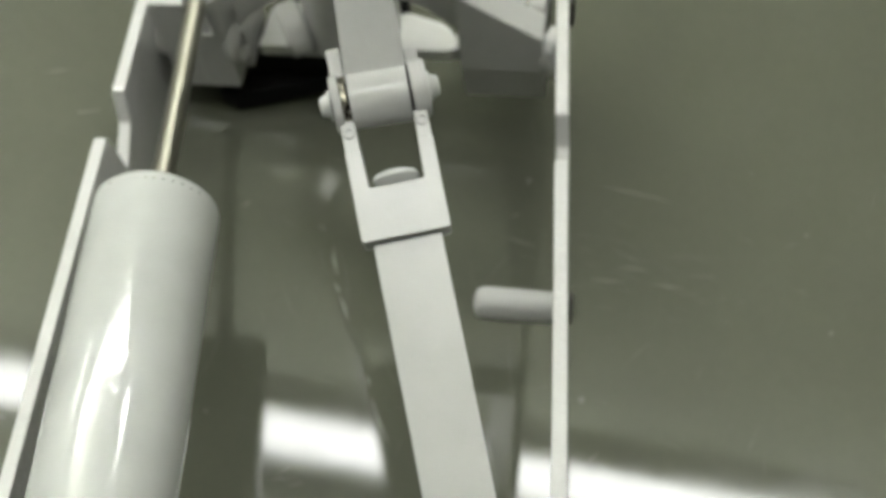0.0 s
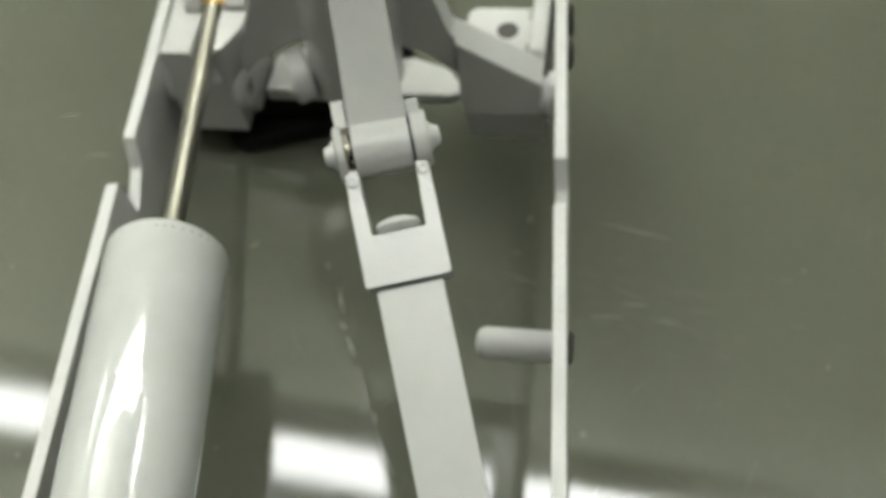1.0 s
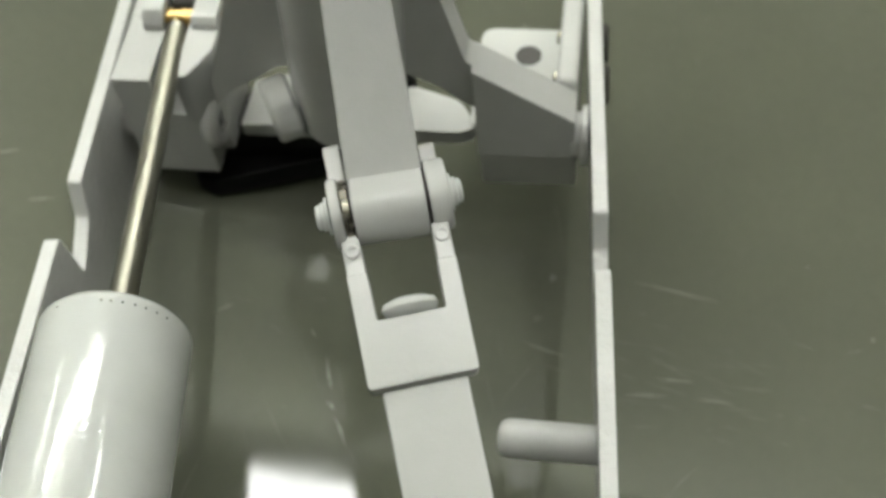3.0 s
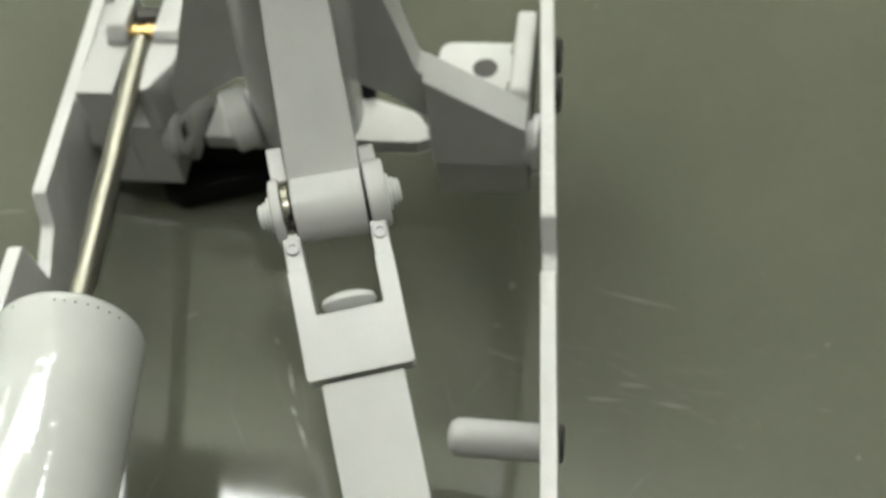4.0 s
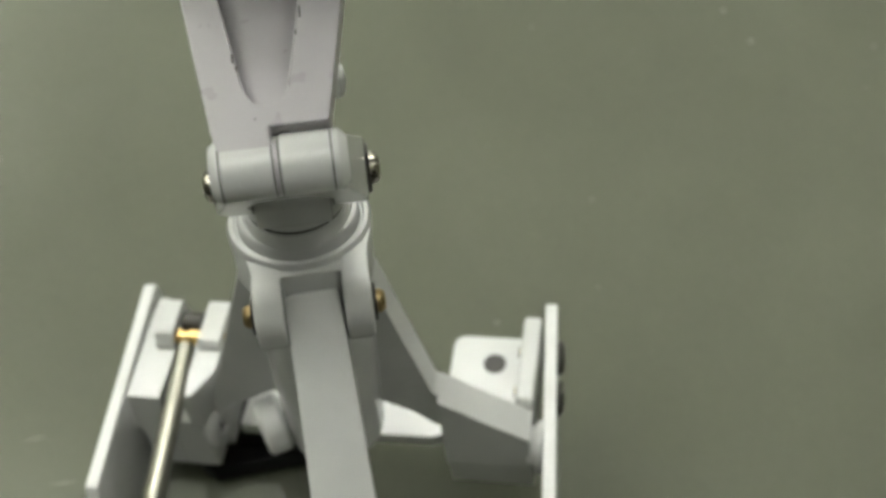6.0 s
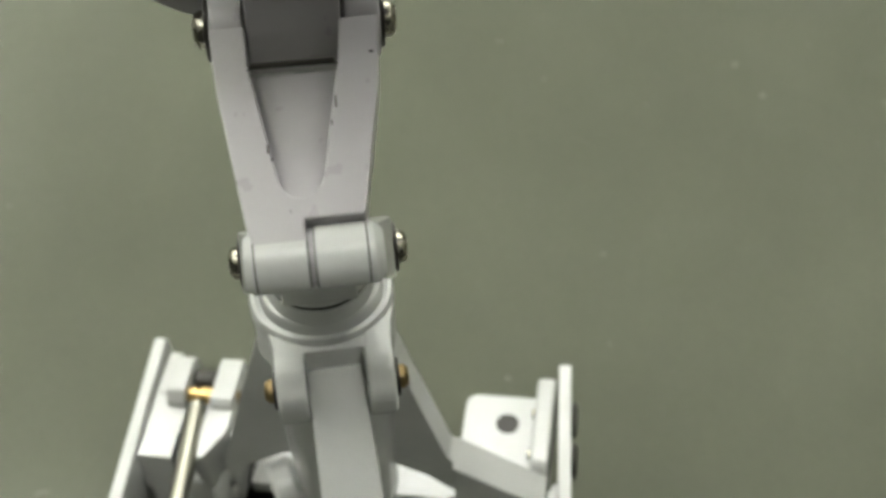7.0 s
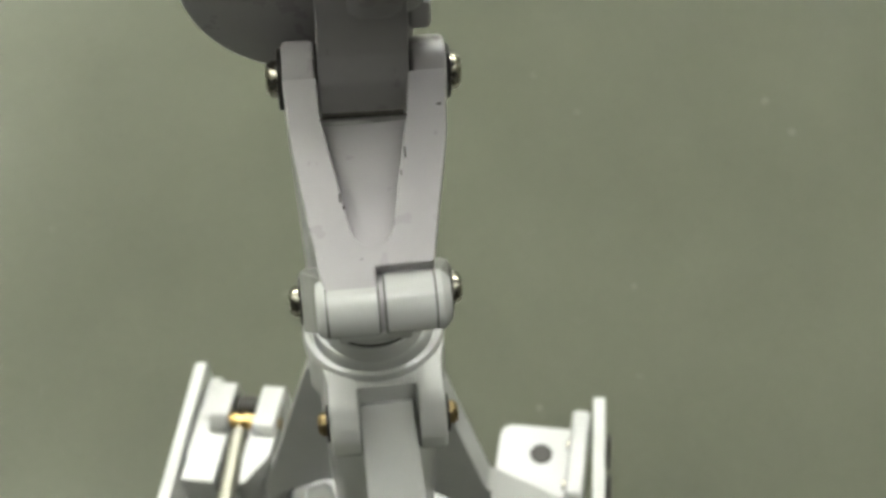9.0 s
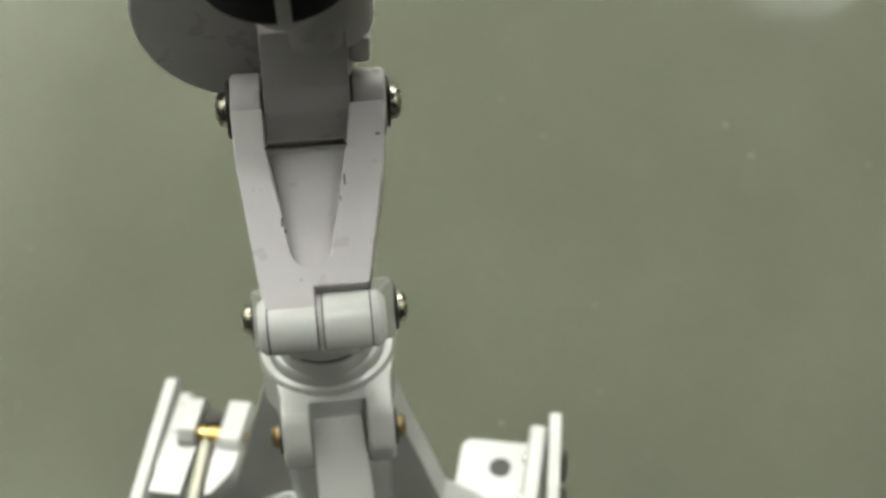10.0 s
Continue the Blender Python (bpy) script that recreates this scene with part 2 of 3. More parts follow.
# ---- the table ----
table = tagged(new("work_table"), "work table with a glossy grey-green laminate top, scratched and smeared", "table")
table.location = (0.05, 0.45, 0)
top = finish("tabletop", box((-1.0, -0.75, -0.03), (1.0, 0.75, 0.0), 0.003), TABLE, table)
rng = random.Random(7)
bm, deep = bmesh.new(), bmesh.new()
for k in range(230):
    cx, cy = rng.uniform(-0.3, 0.3), rng.uniform(-0.45, 0.35)
    if k < 120:
        cx, cy = rng.gauss(0.03, 0.1), rng.gauss(-0.24, 0.07)
    a = rng.choice((rng.gauss(-0.25, 0.15), rng.gauss(1.75, 0.3), rng.uniform(0, 3.1)))
    if k % 6 == 0:
        cx, cy, a = rng.gauss(0.105, 0.03), rng.gauss(-0.205, 0.014), rng.gauss(-0.1, 0.12)
    elif k % 17 == 1:
        s = rng.random()
        cx, cy, a = -0.020 + 0.030 * s + rng.gauss(0, 0.001), -0.218 - 0.068 * s, rng.gauss(2.0, 0.12)
    n, w = abs(rng.gauss(0, 0.006)) + 0.0008, rng.uniform(0.00004, 0.00011)
    if cy > -0.12:
        n, w = n * 0.4, w * 0.6
    u = Vector((math.cos(a), math.sin(a), 0))
    v = Vector((-u.y, u.x, 0))
    c = Vector((cx, cy, 0.00008))
    bend = rng.uniform(-0.06, 0.06) * n
    mids = [c - u * n, c + v * bend, c + u * n]
    ring = [mids[0], mids[1] - v * w, mids[2], mids[1] + v * w]
    bm.faces.new([bm.verts.new(p) for p in ring])
for k in range(190):
    c = Vector((rng.uniform(-0.4, 0.4), rng.uniform(-0.4, 0.4), 0.00008))
    r = abs(rng.gauss(0, 0.0004)) + 0.00015 if k < 150 else rng.uniform(0.0006, 0.0016)
    bm.faces.new([bm.verts.new(c + Vector((r * rng.uniform(0.6, 1.2) * math.cos(a), r * rng.uniform(0.6, 1.2) * math.sin(a), 0)))
                  for a in (2 * math.pi * i / 7 for i in range(7))])
STREAKS = ((-27, -212, -24, -215), (-20, -220, -16, -231), (-17, -234, -14, -237), (-14, -238, -9, -247), (1, -265, 3, -270), (4, -272, 14, -288),
           (-57, -212, -52, -208), (43, -196, 46, -195), (41, -204, 55, -206), (-26, -308, -15, -305), (-23, -305, -18, -302), (-19, -309, -12, -306),
           (85, -282, 88, -277), (85, -208, 98, -207), (98, -212, 112, -212), (74, -177, 105, -179), (-140, -173, -132, -170), (-126, -187, -116, -184), (75, -215, 90, -213))
for k, (xa, ya, xb, yb) in enumerate(STREAKS):
    a, b = Vector((xa, ya, 0.09)) * 0.001, Vector((xb, yb, 0.09)) * 0.001
    v = (b - a).normalized().cross(Vector((0, 0, 1))) * (0.00026 if 0 < k < 6 else 0.0001)
    c = (a + b) / 2 + v * rng.uniform(-2, 2)
    deep.faces.new([deep.verts.new(p) for p in (a, c - v, b, c + v)])
tagged(finish("deep_scratch", deep, SCRATCH_PALE, table, "long pale scratches"), kind="stuff")
marks = finish("scratch_wear", bm, SCRATCH, table, "fine pale scratches and dust specks")
tagged(marks, kind="stuff")
for sx in (-0.92, 0.92):
    for sy in (-0.67, 0.67):
        finish("leg", box((sx - 0.03, sy - 0.03, FLOOR_Z), (sx + 0.03, sy + 0.03, -0.03), 0.003), HOUSING, table)

# ---- the landing gear: millimetres in its own leaning frame ----
gear = tagged(new("landing_gear"), "light grey painted model aircraft landing gear leaning on the table", "landing gear")
gear.matrix_basis = frame_of((0.0245, 0.2877, 0.0529), (0.9808, 0.0743, 0.1800), (-0.1934, 0.2619, 0.9455))


def side_plate(sign, far, near, notch):
    """A long plate on edge with a stepped notch in its upper edge; far and near are its inner x at y 59 and y -130; notch: the y of its two ends."""
    a, b = notch
    outline = [(59, 2.2, 3), (a, 2.2, 2.5), (a - 4.5, -9, 3), (b + 2.6, -15.5, 1), (b, 5.4, 2.5),
               (-215, 5.4, 4), (-215, -36, 4), (12, -35.6, 10), (59, -24, 4)]
    m = frame_of(((far + (near - far) * 59 / 189), 0, 0), (1, (near - far) / 189, 0), (0, 0, 1))
    lo, hi = (0, 4.4) if sign > 0 else (-4.4, 0)
    return part("side_plate", prism(outline, lo, hi, "x", 0.7), PAINT_ROUGH, gear, "upright plate with a notched, grainy painted edge", m)


plate_l = side_plate(-1, -77.0, -65.8, (-27.8, -49.6))
plate_r = side_plate(1, 67.6, 81.2, (-30.4, -50.4))

# actuator with its rod
A = Vector((-51.9, 24.7, 15.6))
U = Vector((12, -101, 5.4)).normalized()
tube_from = A + U * 112.8
R = 18.6
bm = lathe([(0, 0), (4.6, 0), (5, 0.4), (R - 2.4, 0.4), (R - 1.0, 0.9), (R - 0.2, 2.0), (R, 3.4), (R + 0.1, 130), (R - 1.5, 132), (0, 132)], tube_from, tube_from + U, 72)
actuator = part("actuator_cylinder", bm, PAINT_GLOSS, gear, "glossy light grey actuator tube")
part("piston_rod", rod(3.3, A + U * 4, A + U * 119, 0.5), STEEL, actuator, "polished steel piston rod")
side = U.cross(Vector((0, 0, 1))).normalized()
lift = side.cross(U)
for a in (30, 62, 97, 104, 112, 121, 129, 138, 147):
    c = tube_from + U * 4.2 + (side * math.cos(radians(a)) + lift * math.sin(radians(a))) * (R - 0.15)
    n = (side * math.cos(radians(a)) + lift * math.sin(radians(a)))
    part("rivet", rod(0.3, c, c + n * 0.25, 0.1, 10), DARK_STEEL if a > 110 else BOLT_STEEL, actuator)

# stop pin in the right plate
part("stop_pin", lathe([(0, 0), (2.6, 0.1), (4.2, 0.8), (5.1, 2.2), (5.3, 4), (5.3, 27), (0, 27)], (52.2, -85, -26), (80, -85.5, -26), 32), PAINT, gear, "round stop pin with a domed end")
part("pin_nut", rod(5.2, (81.5, -85.5, -26), (83.6, -85.5, -26), 0.6), DARK_STEEL, gear, "dark nut outside the plate")

# right trunnion arm, web and left crank
right_block = [(38.8, -25), (67.6, -25), (67.6, 3, 1), (39, 23, 1)]
bm = prism([(39, -13), (67.6, -13), (67.6, 3.1), (39, 23)], 0, 12, "y", 0.5)
prism([(0.6, -13.2), (12, -13.2), (12, -30), (3.4, -30)], 39.2, 67.4, "x", 0.5, bm)
arm_r = part("trunnion_arm", bm, PAINT, gear, "slanted block of the trunnion arm")
part("journal", rod(7, (66, 6, -9), (71.2, 6, -9), 0.5), PAINT, arm_r)
part("journal", tube(6, 9, (69, 6, -9), (71.3, 6, -9)), PAINT_ROUGH, arm_r)
web_r = [(8, 92), (23, 90), (29, 62, 8), (37.6, 24.2, 4), (40.5, 22), (40.5, 2.6, 3), (30, 13, 8), (14, 22, 3), (4, 22)]
part("web_plate", prism(web_r, 2.5, 11.5, "y", 0.5), PAINT, gear, "tapered web running down to the trunnion")
web_l = [(-4, 20), (-16, 20, 4), (-32, 9, 5), (-38, 2), (-38, 12), (-33, 26, 8), (-14.2, 80, 4), (-9, 90), (4, 92)]
part("web_plate", prism(web_l, 2.5, 11.5, "y", 0.5), PAINT, gear, "tapered web running down to the actuator crank")

bm = prism([(0.0, -27, 2), (0.0, 15, 0.8), (24, 15, 2), (26, 16, 2), (38.5, 16, 3), (38.5, -27, 3)], -67, -55.2, "x", 0.6)
crank = part("actuator_crank", bm, PAINT, gear, "forked crank block beside the plate")
part("jaw", prism([(-47.4, -0.5), (-47.4, 38), (-37.8, 38), (-37.8, 11, 9), (-43.5, -0.5, 3)], -3, 17.6, "z", 0.9), PAINT, crank, "jaw with a rounded corner")
part("jaw", prism([(20, 10), (20, 17, 2), (23, 21, 2.5), (38, 21, 3), (38, 10)], -62, -55.4, "x", 0.6), PAINT, crank)
part("jaw", prism([(18.5, 10), (18.5, 19, 2), (20.5, 21, 2), (38.2, 21, 3), (38.2, 10)], -46.2, -38.2, "x", 0.6), PAINT, crank)
part("bridge", box((-66.8, 0.4, -27.4), (-43.4, 32, 0), 0.8), PAINT, crank)
part("web", box((-46, 8, -25), (-39.6, 32, -2), 1.0), PAINT, crank)
part("boss", tube(4.4, 9.6, (-44.4, 7.2, -8), (-39.4, 7.0, -8), 1.4), PAINT, crank, "bored boss")
# dark plug in the boss gives the shade of its opening by colour
part("bore", rod(4.5, (-44.4, 7.2, -8), (-41.2, 7.1, -8)), DARK_STEEL, crank, "dark plug standing in for the shaded bore")
part("journal", rod(6, (-75, 13, -16), (-66, 13, -16), 1), PAINT_ROUGH, crank)
part("clevis_pin", rod(2.7, (-56, 25, 15.6), (-46.5, 25, 15.6), 0.3), BRASS, crank, "brass clevis pin")
part("clevis_pin", rod(2.5, (-39, 25, 15.6), (-37.6, 25, 15.6), 0.4), BRONZE, crank, "brass pin end")
part("rod_end", rod(4.2, (-54.6, 31, 15), (-47.4, 31, 15), 0.8), DARK_STEEL, crank, "dark steel rod end")
part("rail", prism([(16, -20, 2), (16, 0, 3), (18, 3, 3), (51, 3, 3), (53, 0, 3), (53, -20, 2)], -73.5, -68.6, "x", 1.8), PAINT, crank)

# bolted angle bracket at the right plate
bm = prism([(34.6, 14), (34.6, 55, 5), (63, 55, 2), (63, 14)], -19.4, -15.4, "z", 0.7)
bracket = part("angle_bracket", bm, PAINT, gear, "white angle bracket with a bored flange")
part("bracket_leg", prism([(15.5, -19, 2), (15.5, 0, 3), (17, 2.6, 3), (51, 2.6, 3), (53, 0, 3), (53, -19, 2)], 61.0, 67.4, "x", 2.6, None, 3), PAINT, bracket)
# the flange is uncut; a dark disc stands for the hole's shade
part("bolt_hole_shade", rod(4.1, (50.4, 43, -19.8), (50.4, 43, -15.1), 0.1), DARK_STEEL, bracket, "dark disc standing in for the shaded bolt hole")
for y in (24.5, 41):
    part("bolt_end", hexagon(2.0, (61.5, y, -5), (59.6, y, -5)), BOLT_STEEL, bracket, "steel bolt end")
    part("bolt_head", rod(6.0, (72.6 + (41 - y) * 0.06, y, -7), (75.4 + (41 - y) * 0.06, y, -7), 1.2), DARK_STEEL, bracket, "dark domed bolt head")

# lower lever plate and black foot
lever = [(-37, 11, 1), (32, 11, 3), (37.2, 13.5, 5), (31, 24, 9), (14, 30, 6), (4, 30), (-12, 36), (-36, 30, 3)]
part("lever_plate", prism(lever, -21.5, -16, "z", 0.6), PAINT, gear, "flat white lever behind the web")
part("pivot_stud", rod(2.6, (13.5, 31, -20), (13.5, 31.5, -10), 0.8), BLACK, gear, "black pivot stud beside the lever")
foot = [(-56, 6.5, 3), (-49, 2.8, 3), (-8, 16, 2), (-10, 28), (-40, 31), (-53, 25, 3)]
part("foot", prism(foot, -44.6, -35.5, "z", 1.6), BLACK, gear, "black plastic foot on the table")
pad = [(-47, 14.5, 2), (-9, 16.5, 2), (-9, 29), (-44, 29)]
part("foot_pad", prism(pad, -35.7, -21.7, "z", 0.8), BLACK, gear, "black plastic block under the lever")
part("knob", lathe([(0, 1.2), (5.2, 1.2), (5.6, 0), (8.6, 0), (9.6, 1.2), (9.6, 7), (8, 8.4), (0, 8.4)], (-19.5, -5.5, 9), (-12, -1.5, 9.5), 28), PAINT, gear, "round screw knob beside the strut")

# strut in a frame of its own: z up its axis, x along the bolts
S = frame_of((2, 5, 0), (31.8, 8.6, 0), (10, -11, 108))
prof = [(0, 2), (15.2, 2), (16.4, 3.4), (16.4, 84), (16.8, 96), (16.8, 106), (0, 106)]
strut = part("strut", lathe(prof, (0, 0, 0), (0, 0, 1), 72), PAINT, gear, "main strut tube with a stepped collar", S)
C = S @ Matrix.Translation((0, 2.2, 112)) @ Matrix.Rotation(radians(-12), 4, "X") @ Matrix.Translation((0, 0, -112))
rim = [(0, 94), (16.6, 94), (17.4, 102), (18.6, 108), (19.0, 111), (19.0, 113.8), (18.4, 114.9), (17.2, 115.1), (16.8, 114.0),
       (16.2, 114.0), (16.0, 116.6), (15.4, 117.4), (14.4, 117.6), (14.2, 119.4), (13.3, 120), (13.2, 122), (0, 122)]
part("collar", lathe(rim, (0, 0, 0), (0, 0, 1), 72), PAINT, strut, "stepped collar ring", C)
lug = [(-8, 115.8), (-17, 117.7), (-23, 119.0, 7), (-29.8, 112.5, 8), (-29.8, 101, 8), (-22, 98.6, 7), (-15, 93, 6), (-9, 86)]
part("lug", prism(lug, -13.4, -5.6, "x", 1.2), PAINT, strut, "", S)
part("lug", prism(lug, 9.3, 16.6, "x", 1.2), PAINT, strut, "", S)
flare = [(-18.4, 0), (-17.8, -7, 3), (-14.2, -13, 5), (-13.3, -18), (-13.3, -22.5), (-5.8, -22.5), (-5.8, -20.6, 0.8), (9.5, -20.6, 0.8), (9.5, -22.5),
         (16.5, -22.5), (16.6, -18), (17, -12, 5), (18.4, -6, 3), (18.6, 0), (13, 13), (0, 18), (-13, 13)]
part("collar_flare", prism(flare, 100, 113.2, "z", 1.0), PAINT, strut, "", C)
part("collar_bridge", prism([(-6, 115), (-17.4, 116.2, 1), (-17.4, 98), (-6, 84)], -8, 11, "x", 0.4), PAINT, strut, "", S)
for x, d in ((-13.6, -1), (16.8, 1)):
    part("washer", rod(5.0, (x, -21.8, 107.5), (x + d * 0.8, -21.8, 107.5), 0.2), DARK_STEEL, strut, "black washer", S)
    part("bolt_head", lathe([(0, 0), (3.2, 0), (3.2, 1.2), (2.4, 2.3), (0, 2.6)], (x + d * 0.7, -21.8, 107.5), (x + d * 5, -21.8, 107.5), 20), BRONZE, strut, "brassy bolt head", S)

part("piston", rod(13.7, (-2.6, 13.5, 118), (-2.6, 18.5, 193), 1), PAINT, gear, "inner piston tube of the strut", S)
part("grease_nipple", lathe([(0, 0), (4.4, 0), (4.4, 3.2), (3.4, 4.6), (0, 5.2)], (11.5, 14, 153), (20, 14, 153), 24), PAINT, gear, "", S)

# swivel lug on the strut
bm = prism([(-10, 129.5), (-13.6, 133, 2), (-14, 142, 6), (-9, 151, 6), (-2, 149, 4), (4, 140), (4, 129.5)], -9.0, 9.4, "x", 0.6)
swivel = part("swivel_lug", bm, PAINT, gear, "rounded swivel lug on the strut's end", S)
neck = [(0, 116), (13.4, 116), (13.4, 122.4), (12.9, 122.8), (12.9, 123.5), (13.3, 123.9), (13.3, 127.6), (12.2, 128.2), (12.2, 136), (0, 136)]
part("neck", lathe(neck, (0, 0, 0), (0, -2, 100), 56), PAINT, swivel, "", C)
part("joint", tube(12.6, 13.0, (0, -2.45, 122.75), (0, -2.47, 123.55), 0.05), DARK_STEEL, swivel, "dark joint line", C)

# lower torque link: a tapering yoke reaching out from the swivel lug
L = S @ frame_of((0.4, -7, 144), (1, 0, 0), (0, -32, 44.8))
yoke = [(-17, -8, 2), (-17.2, 8, 2), (-14, 26, 6), (-11.4, 46, 1), (14.2, 46, 1), (16.2, 26, 6), (18.2, 8, 2), (18, -8, 2),
        (9.9, -8), (9.9, 18, 1), (5.0, 35, 3), (-4.5, 35, 3), (-9.4, 18, 1), (-9.4, -8)]
bm = prism(yoke, -7.6, 7.6, "y", 1.1)
for v in bm.verts:
    v.co.y *= 1 - 0.26 * max(v.co.z, 0) / 46
lower = part("lower_torque_link", bm, PAINT, gear, "tapering white yoke bolted to the swivel lug", L)
for x, d in ((-17.2, -1), (18.4, 1)):
    part("washer", rod(5.9, (x, 0, 0), (x + d * 0.8, 0, 0), 0.2), DARK_STEEL, lower, "black washer", L)
    part("bolt_head", button(3.9, (x + d * 0.7, 0, 0), (x + d * 3.3, 0, 0)), BOLT_STEEL, lower, "steel bolt head", L)
for lo, hi in ((-9.6, -9.1), (9.5, 10.0)):
    part("joint", rod(7.9, (lo, 0, 0), (hi, 0, 0), 0.05, 40), DARK_STEEL, lower, "dark joint line", L)

# upper torque link: a flat V-shaped arm from the knuckle back to the axle hinge
K = S @ frame_of((0, -39, 188.8), (1, 0, 0), (0, 0.98, 0.2))
KS = K @ Matrix(((1, 0, 0, 0), (0, 1, -0.045, 0), (0, 0, 1, 0), (0, 0, 0, 1)))
part("knuckle", rod(6.2, (1.9, 0, 0), (11.9, 0, 0), 0.4, 48), PAINT, lower, "", K)
part("knuckle_end", lathe([(0, 0), (6.2, 0), (6.2, 1.2), (5.3, 2.3), (4.4, 3.0), (0, 3.2)], (12.15, 0, 0), (20, 0, 0), 40), PAINT, lower, "", K)
part("knuckle_end", lathe([(0, 0), (6.2, 0), (6.1, 0.8), (5.2, 1.9), (0, 2.3)], (-9.95, 0, 0), (-20, 0, 0), 40), PAINT, lower, "", K)
part("spacer", rod(5.95, (0.65, 0, 0), (1.65, 0, 0), 0.2, 48), PAINT_LILAC, lower, "thin spacer ring", K)
vee = [(0.6 + 4.5 * math.cos(a), 15.0 + 4.8 * math.sin(a)) for a in (math.pi + 0.15 + k * (math.pi - 0.3) / 8 for k in range(9))]
arm = [(-9.7, 0.5), (-10.9, 6), (-14.5, 34.5, 8), (-15.3, 49), (-8.0, 49), (-8.0, 40, 2), *vee, (10.1, 40, 2), (11.2, 49),
       (19.3, 49), (17.9, 34, 8), (12.3, 5.6, 1.2), (0.5, 5.6), (0.5, 0.5)]
torque = part("torque_link", prism(arm, -6.0, 0.5, "y", 0.5), PAINT_LILAC, gear, "V-shaped torque link of lilac-grey paint", KS)
part("pocket", prism([(-8.6, 40.2), (-5.0, 12.5), (0.6, 9.0), (6.0, 12.5), (10.6, 40.2)], -0.9, 0.3, "y", 0.2), PAINT_LILAC, torque, "", KS)
# dark rod deepens the shade of the slit below the axle housing
part("slit_shade", rod(0.7, (-7.6, -5.7, 39.8), (9.6, -5.7, 39.4), 0.2, 10), DARK_STEEL, torque, "dark rod standing in for shade in the slit", KS)
part("barrel", rod(6.2, (-9.7, 0, 0), (0.4, 0, 0), 0.4, 48), PAINT, torque, "", K)
for lo, hi, r in ((-10.05, -9.65, 6.16), (0.4, 0.65, 5.9), (1.65, 1.9, 5.9), (11.85, 12.2, 6.12)):
    part("joint", rod(r, (lo, 0, 0), (hi, 0, 0), 0.05, 40), DARK_STEEL, torque, "dark joint line", K)
AX = S @ Matrix.Translation((0.2, 9.4, -21.4)) @ Matrix.Scale(1.053, 4)
KA = AX @ frame_of((0, -10.5, 149.5), (1, 0, 0), (2, 14.3, 60.5))
for lo, hi in ((-16.8, -10.2), (9.2, 16.5)):
    part("hinge_lug", rod(7.6, (lo, 0, 62.3), (hi, 0, 62.3), 0.9, 40), PAINT_LILAC, torque, "", KA)
for x, d in ((-16.9, -1), (16.6, 1)):
    part("washer", rod(6.4 if d < 0 else 5.6, (x, 0, 62.3), (x + d * 0.9, 0, 62.3), 0.2), DARK_STEEL, torque, "black washer", KA)
    part("bolt_head", button(3.9, (x + d * 0.8, 0, 62.3), (x + d * 3.4, 0, 62.3)), BOLT_STEEL, torque, "steel bolt head", KA)

# axle housing, brake disc and black hub cap above
bm = prism([(-4.4, 52.2, 1), (-7.0, 58, 7), (-7.4, 65, 7), (-6.0, 71, 7), (-5.2, 84), (9, 84), (9, 52.2)], -9.6, 8.7, "x", 0.5)
axle = part("axle_housing", bm, PAINT_LILAC, gear, "lilac-grey axle housing between the link's lugs", KA)
part("body", lathe([(0, 60), (8.4, 60), (8.6, 78), (12.0, 79), (12.6, 80.5), (12.6, 92), (11.4, 97), (8, 100.5), (0, 102)], (2.2, 6, 0), (2.2, 6, 1), 48), PAINT_LILAC, axle, "", KA)
part("step", box((9.0, -2, 73.5), (13.6, 8, 80), 1.2), PAINT_LILAC, axle, "", KA)
for lo, hi in ((-10.15, -9.65), (8.75, 9.15)):
    part("joint", rod(7.0, (lo, 0, 62.3), (hi, 0, 62.3), 0.05, 40), DARK_STEEL, axle, "dark joint line", KA)
part("brake_disc", rod(25.6, (-8.5, 15, 227), (-8.5, 22, 227), 1.2, 96), PAINT_LILAC, axle, "broad shaded brake disc", AX)
part("spigot", rod(6.5, (0, -9, 251), (0, -9, 262), 0.6, 40), PAINT_LILAC, axle, "", AX)
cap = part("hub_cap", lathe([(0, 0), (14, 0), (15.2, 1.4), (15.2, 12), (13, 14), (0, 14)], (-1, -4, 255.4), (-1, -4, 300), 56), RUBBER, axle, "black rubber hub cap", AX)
# unseen disc, added to block overhead light from the torque link and axle
part("shade_disc", lathe([(0, 284), (30, 284), (40, 290), (44, 298), (44, 340), (38, 350), (0, 352)], (24, -8, 0), (24, -8, 1), 72), RUBBER, cap, "unseen black disc added above the cap to shade the link", AX)
part("key", box((-1.3, -20.4, 257), (1.3, -16, 268), 0.4), PAINT_LILAC, cap, "small pale key on the cap", AX)

# folding brace: upper link, clevis and lower link
knee, lugs = Vector((31, -72, 58)), S @ Vector((1.8, -21.8, 107.5))
UP = frame_of(knee, (28.7, 7.7, -0.4), lugs - knee)
n = (lugs - knee).length
bm = prism([(-8.6, 0), (8.3, 0), (6.9, n + 4.6, 1.4), (-7.2, n + 4.6, 1.4)], -3.6, 4.4, "y", 0.6)
upper = part("upper_link", bm, PAINT, gear, "flat upper brace link", UP)
part("barrel", rod(8.0, (-8.1, 0, 0), (8.1, 0, 0), 0.5, 48), PAINT, upper, "", UP)
part("link_eye", rod(3.0, (-6.8, 0, n + 1), (6.8, 0, n + 1), 0.5, 40), PAINT, upper, "", UP)
LO = frame_of(knee, (28.7, 7.7, -0.4), (11, -35, -16))
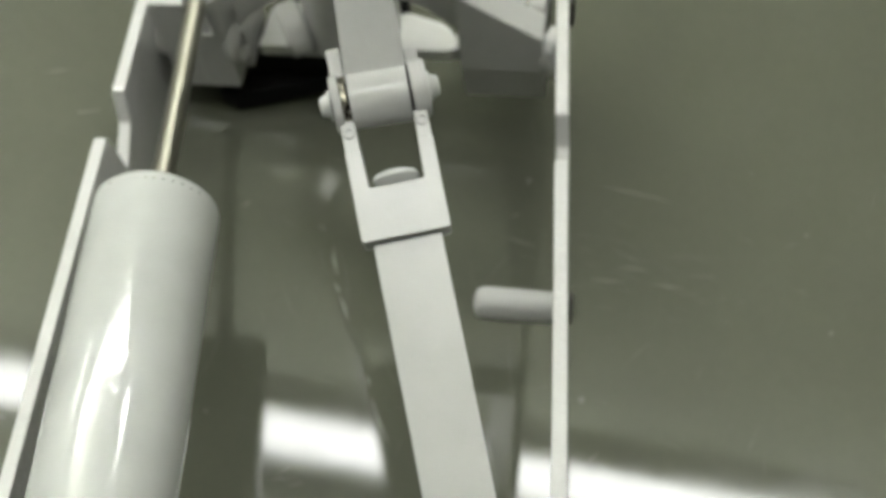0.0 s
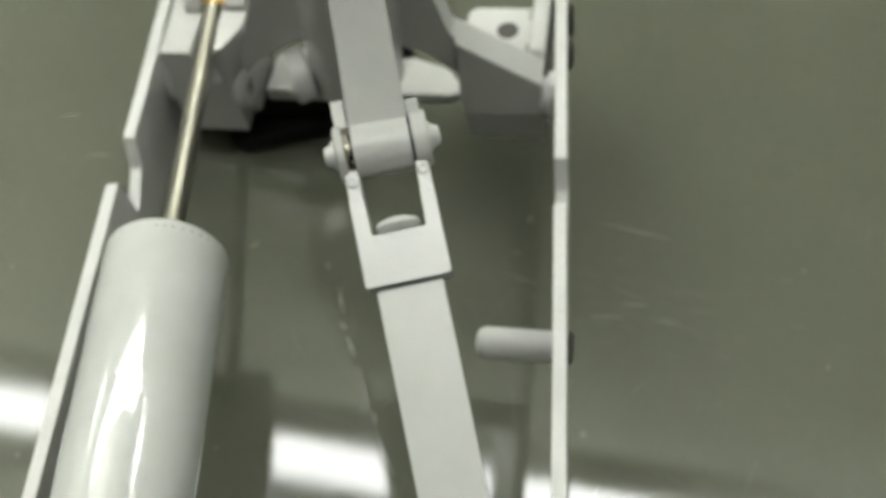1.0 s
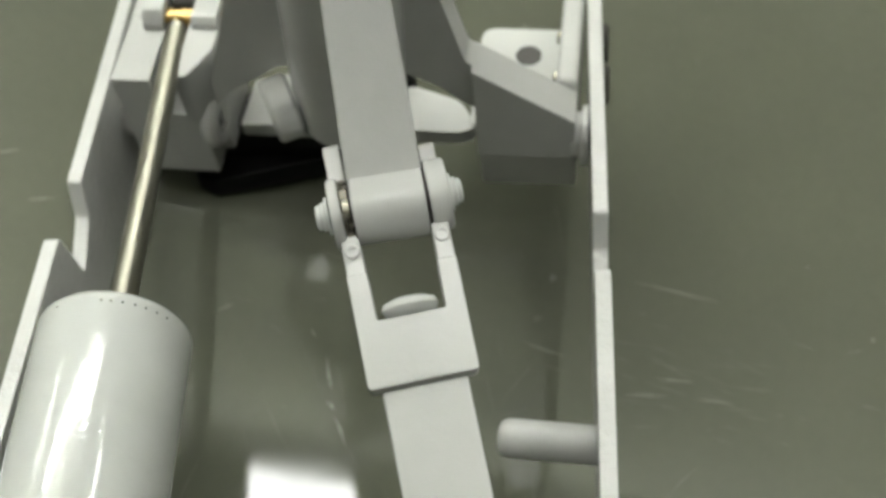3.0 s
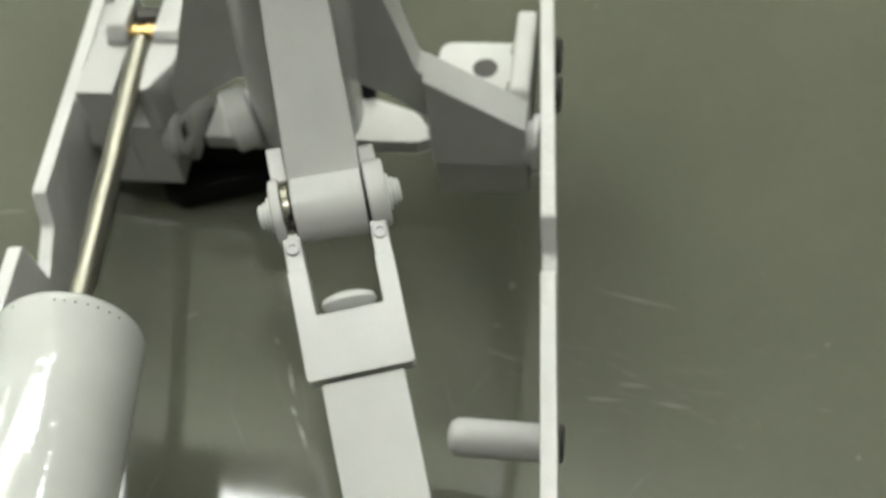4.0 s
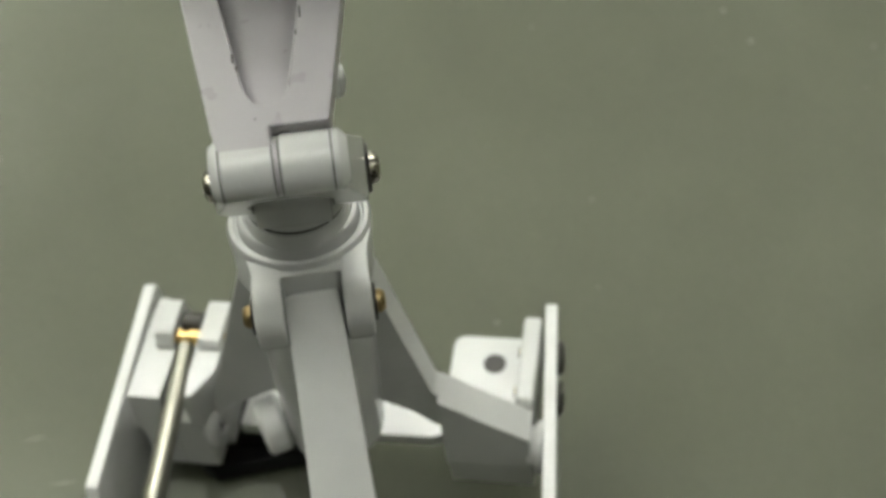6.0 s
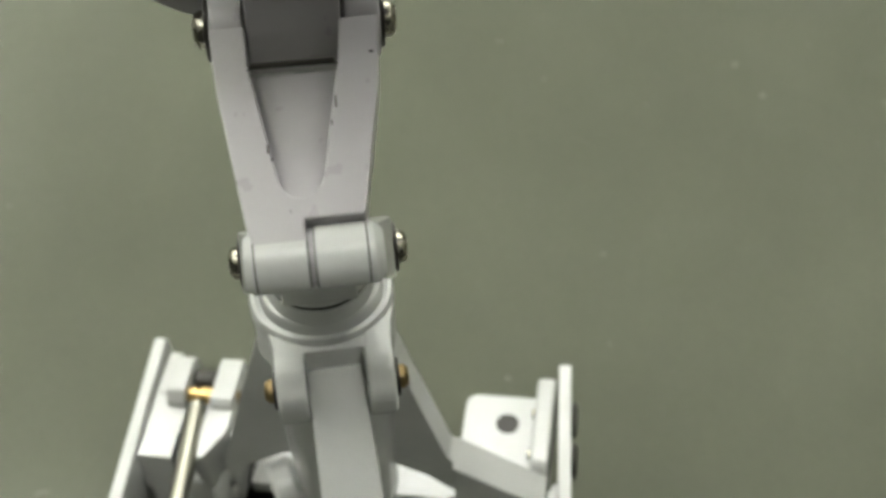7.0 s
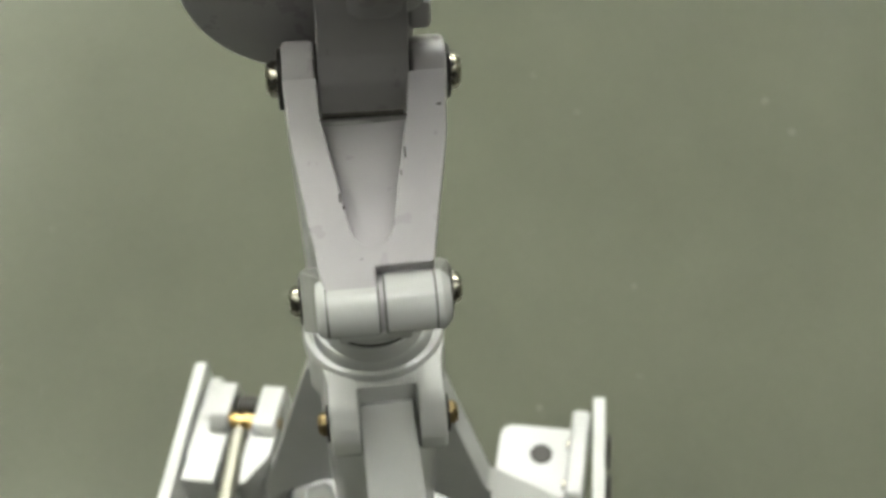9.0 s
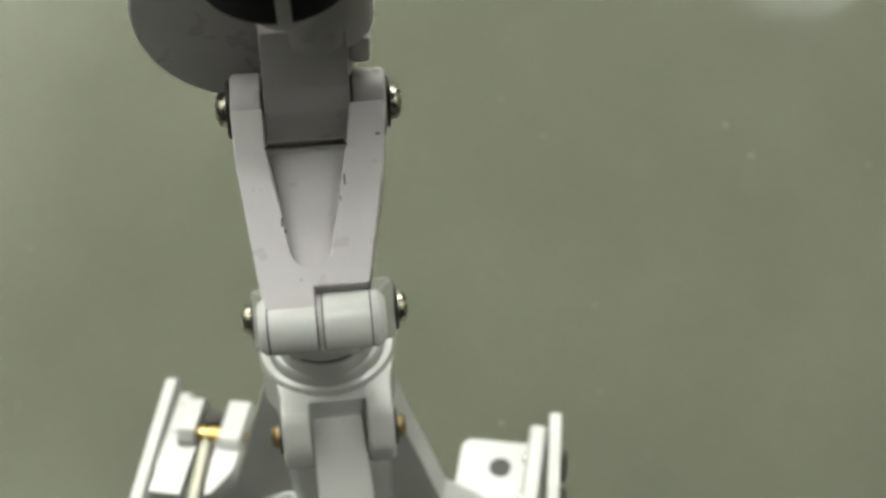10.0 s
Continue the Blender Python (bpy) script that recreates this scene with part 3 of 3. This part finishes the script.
fork = [(-12.1, 15), (-12.1, 40, 1.2), (11.9, 40, 1.2), (11.9, 15), (7.6, 15), (7.4, 25.6, 0.6), (-7.4, 25.6, 0.6), (-7.6, 15)]
bm = prism(fork, -6.2, 5.0, "y", 1.0)
prism([(-12.0, 0), (-12.0, 18), (-7.7, 18), (-8.0, 0)], -6.1, 3.5, "y", 0.5, bm)
prism([(11.8, 0), (11.8, 18), (7.7, 18), (8.0, 0)], -6.1, 3.5, "y", 0.5, bm)
clevis = part("clevis", bm, PAINT, gear, "forked end of the brace", LO)
for lo, hi, r in ((-8.35, -8.08, 7.8), (8.08, 8.62, 7.8)):
    part("joint", rod(r, (lo, 0, 0), (hi, 0, 0), 0.05, 40), DARK_STEEL, clevis, "dark joint line", LO)
for d in (-1, 1):
    a, b = (10.4, 13.0) if d < 0 else (8.6, 13.4)
    part("ear", rod(8.0, (d * a, 0, 0), (d * b, 0, 0), 0.8, 40), PAINT, clevis, "", LO)
    part("tab", prism([(2, -13.6 + d * 1.8, 1.5), (2, 0), (-5, 0), (-5, -13.6 + d * 1.8, 1.5)], min(d * 8.5, d * 12.2), max(d * 8.5, d * 12.2), "x", 0.5), PAINT, clevis, "", LO)
    part("washer", rod(4.3, (d * 13.3, 0, 0), (d * 14.1, 0, 0), 0.2), PAINT_GLOSS, clevis, "", LO)
    part("bolt_head", lathe([(0, 0), (3.3, 0), (3.3, 0.9), (2.9, 1.1), (2.8, 1.9), (2.2, 2.3), (0, 2.4)], (d * 14.1, 0, 0), (d * 20, 0, 0), 24), PAINT_GLOSS, clevis, "painted bolt head", LO)
    part("set_screw", tube(0.9, 1.7, (d * 9.9, 3.0, 9.6), (d * 9.9, 4.3, 9.6), 0.3, 20), PAINT, clevis, "", LO)
part("spacer", tube(3, 7.3, (-10.4, 0, 0), (-8.3, 0, 0)), BOLT_STEEL, clevis, "bare steel spacer", LO)
part("stud", lathe([(0, 0), (4.2, 0), (5.6, 0.9), (6.3, 2.2), (5.9, 3.4), (4.4, 4.2), (0, 4.5)], (0, 0.6, 25.7), (0, 0.6, 10), 32), PAINT_GLOSS, clevis, "domed stud end in the window", LO)
part("lower_link", prism([(-9.4, 40.6), (9.2, 40.6), (9.2, 165), (-9.2, 165)], -4.8, 3.4, "y", 0.7), PAINT, gear, "long flat lower brace link", LO)

# chipped and grimy paint
for x, z, w, h in ((-5.3, 21.0, 0.45, 2.0), (-4.7, 18.8, 0.35, 1.0), (8.8, 30.0, 0.4, 2.6), (7.6, 25.5, 0.3, 1.2), (17.0, 40.5, 1.0, 0.45), (-7.8, 38.9, 0.6, 0.7), (9.8, 38.6, 0.5, 0.8), (-2.0, 7.4, 0.35, 0.3)):
    part("paint_chip", box((x - w / 2, -6.1, z - h / 2), (x + w / 2, -5.86, z + h / 2), 0.08), DARK_STEEL, torque, "dark paint chip", KS)
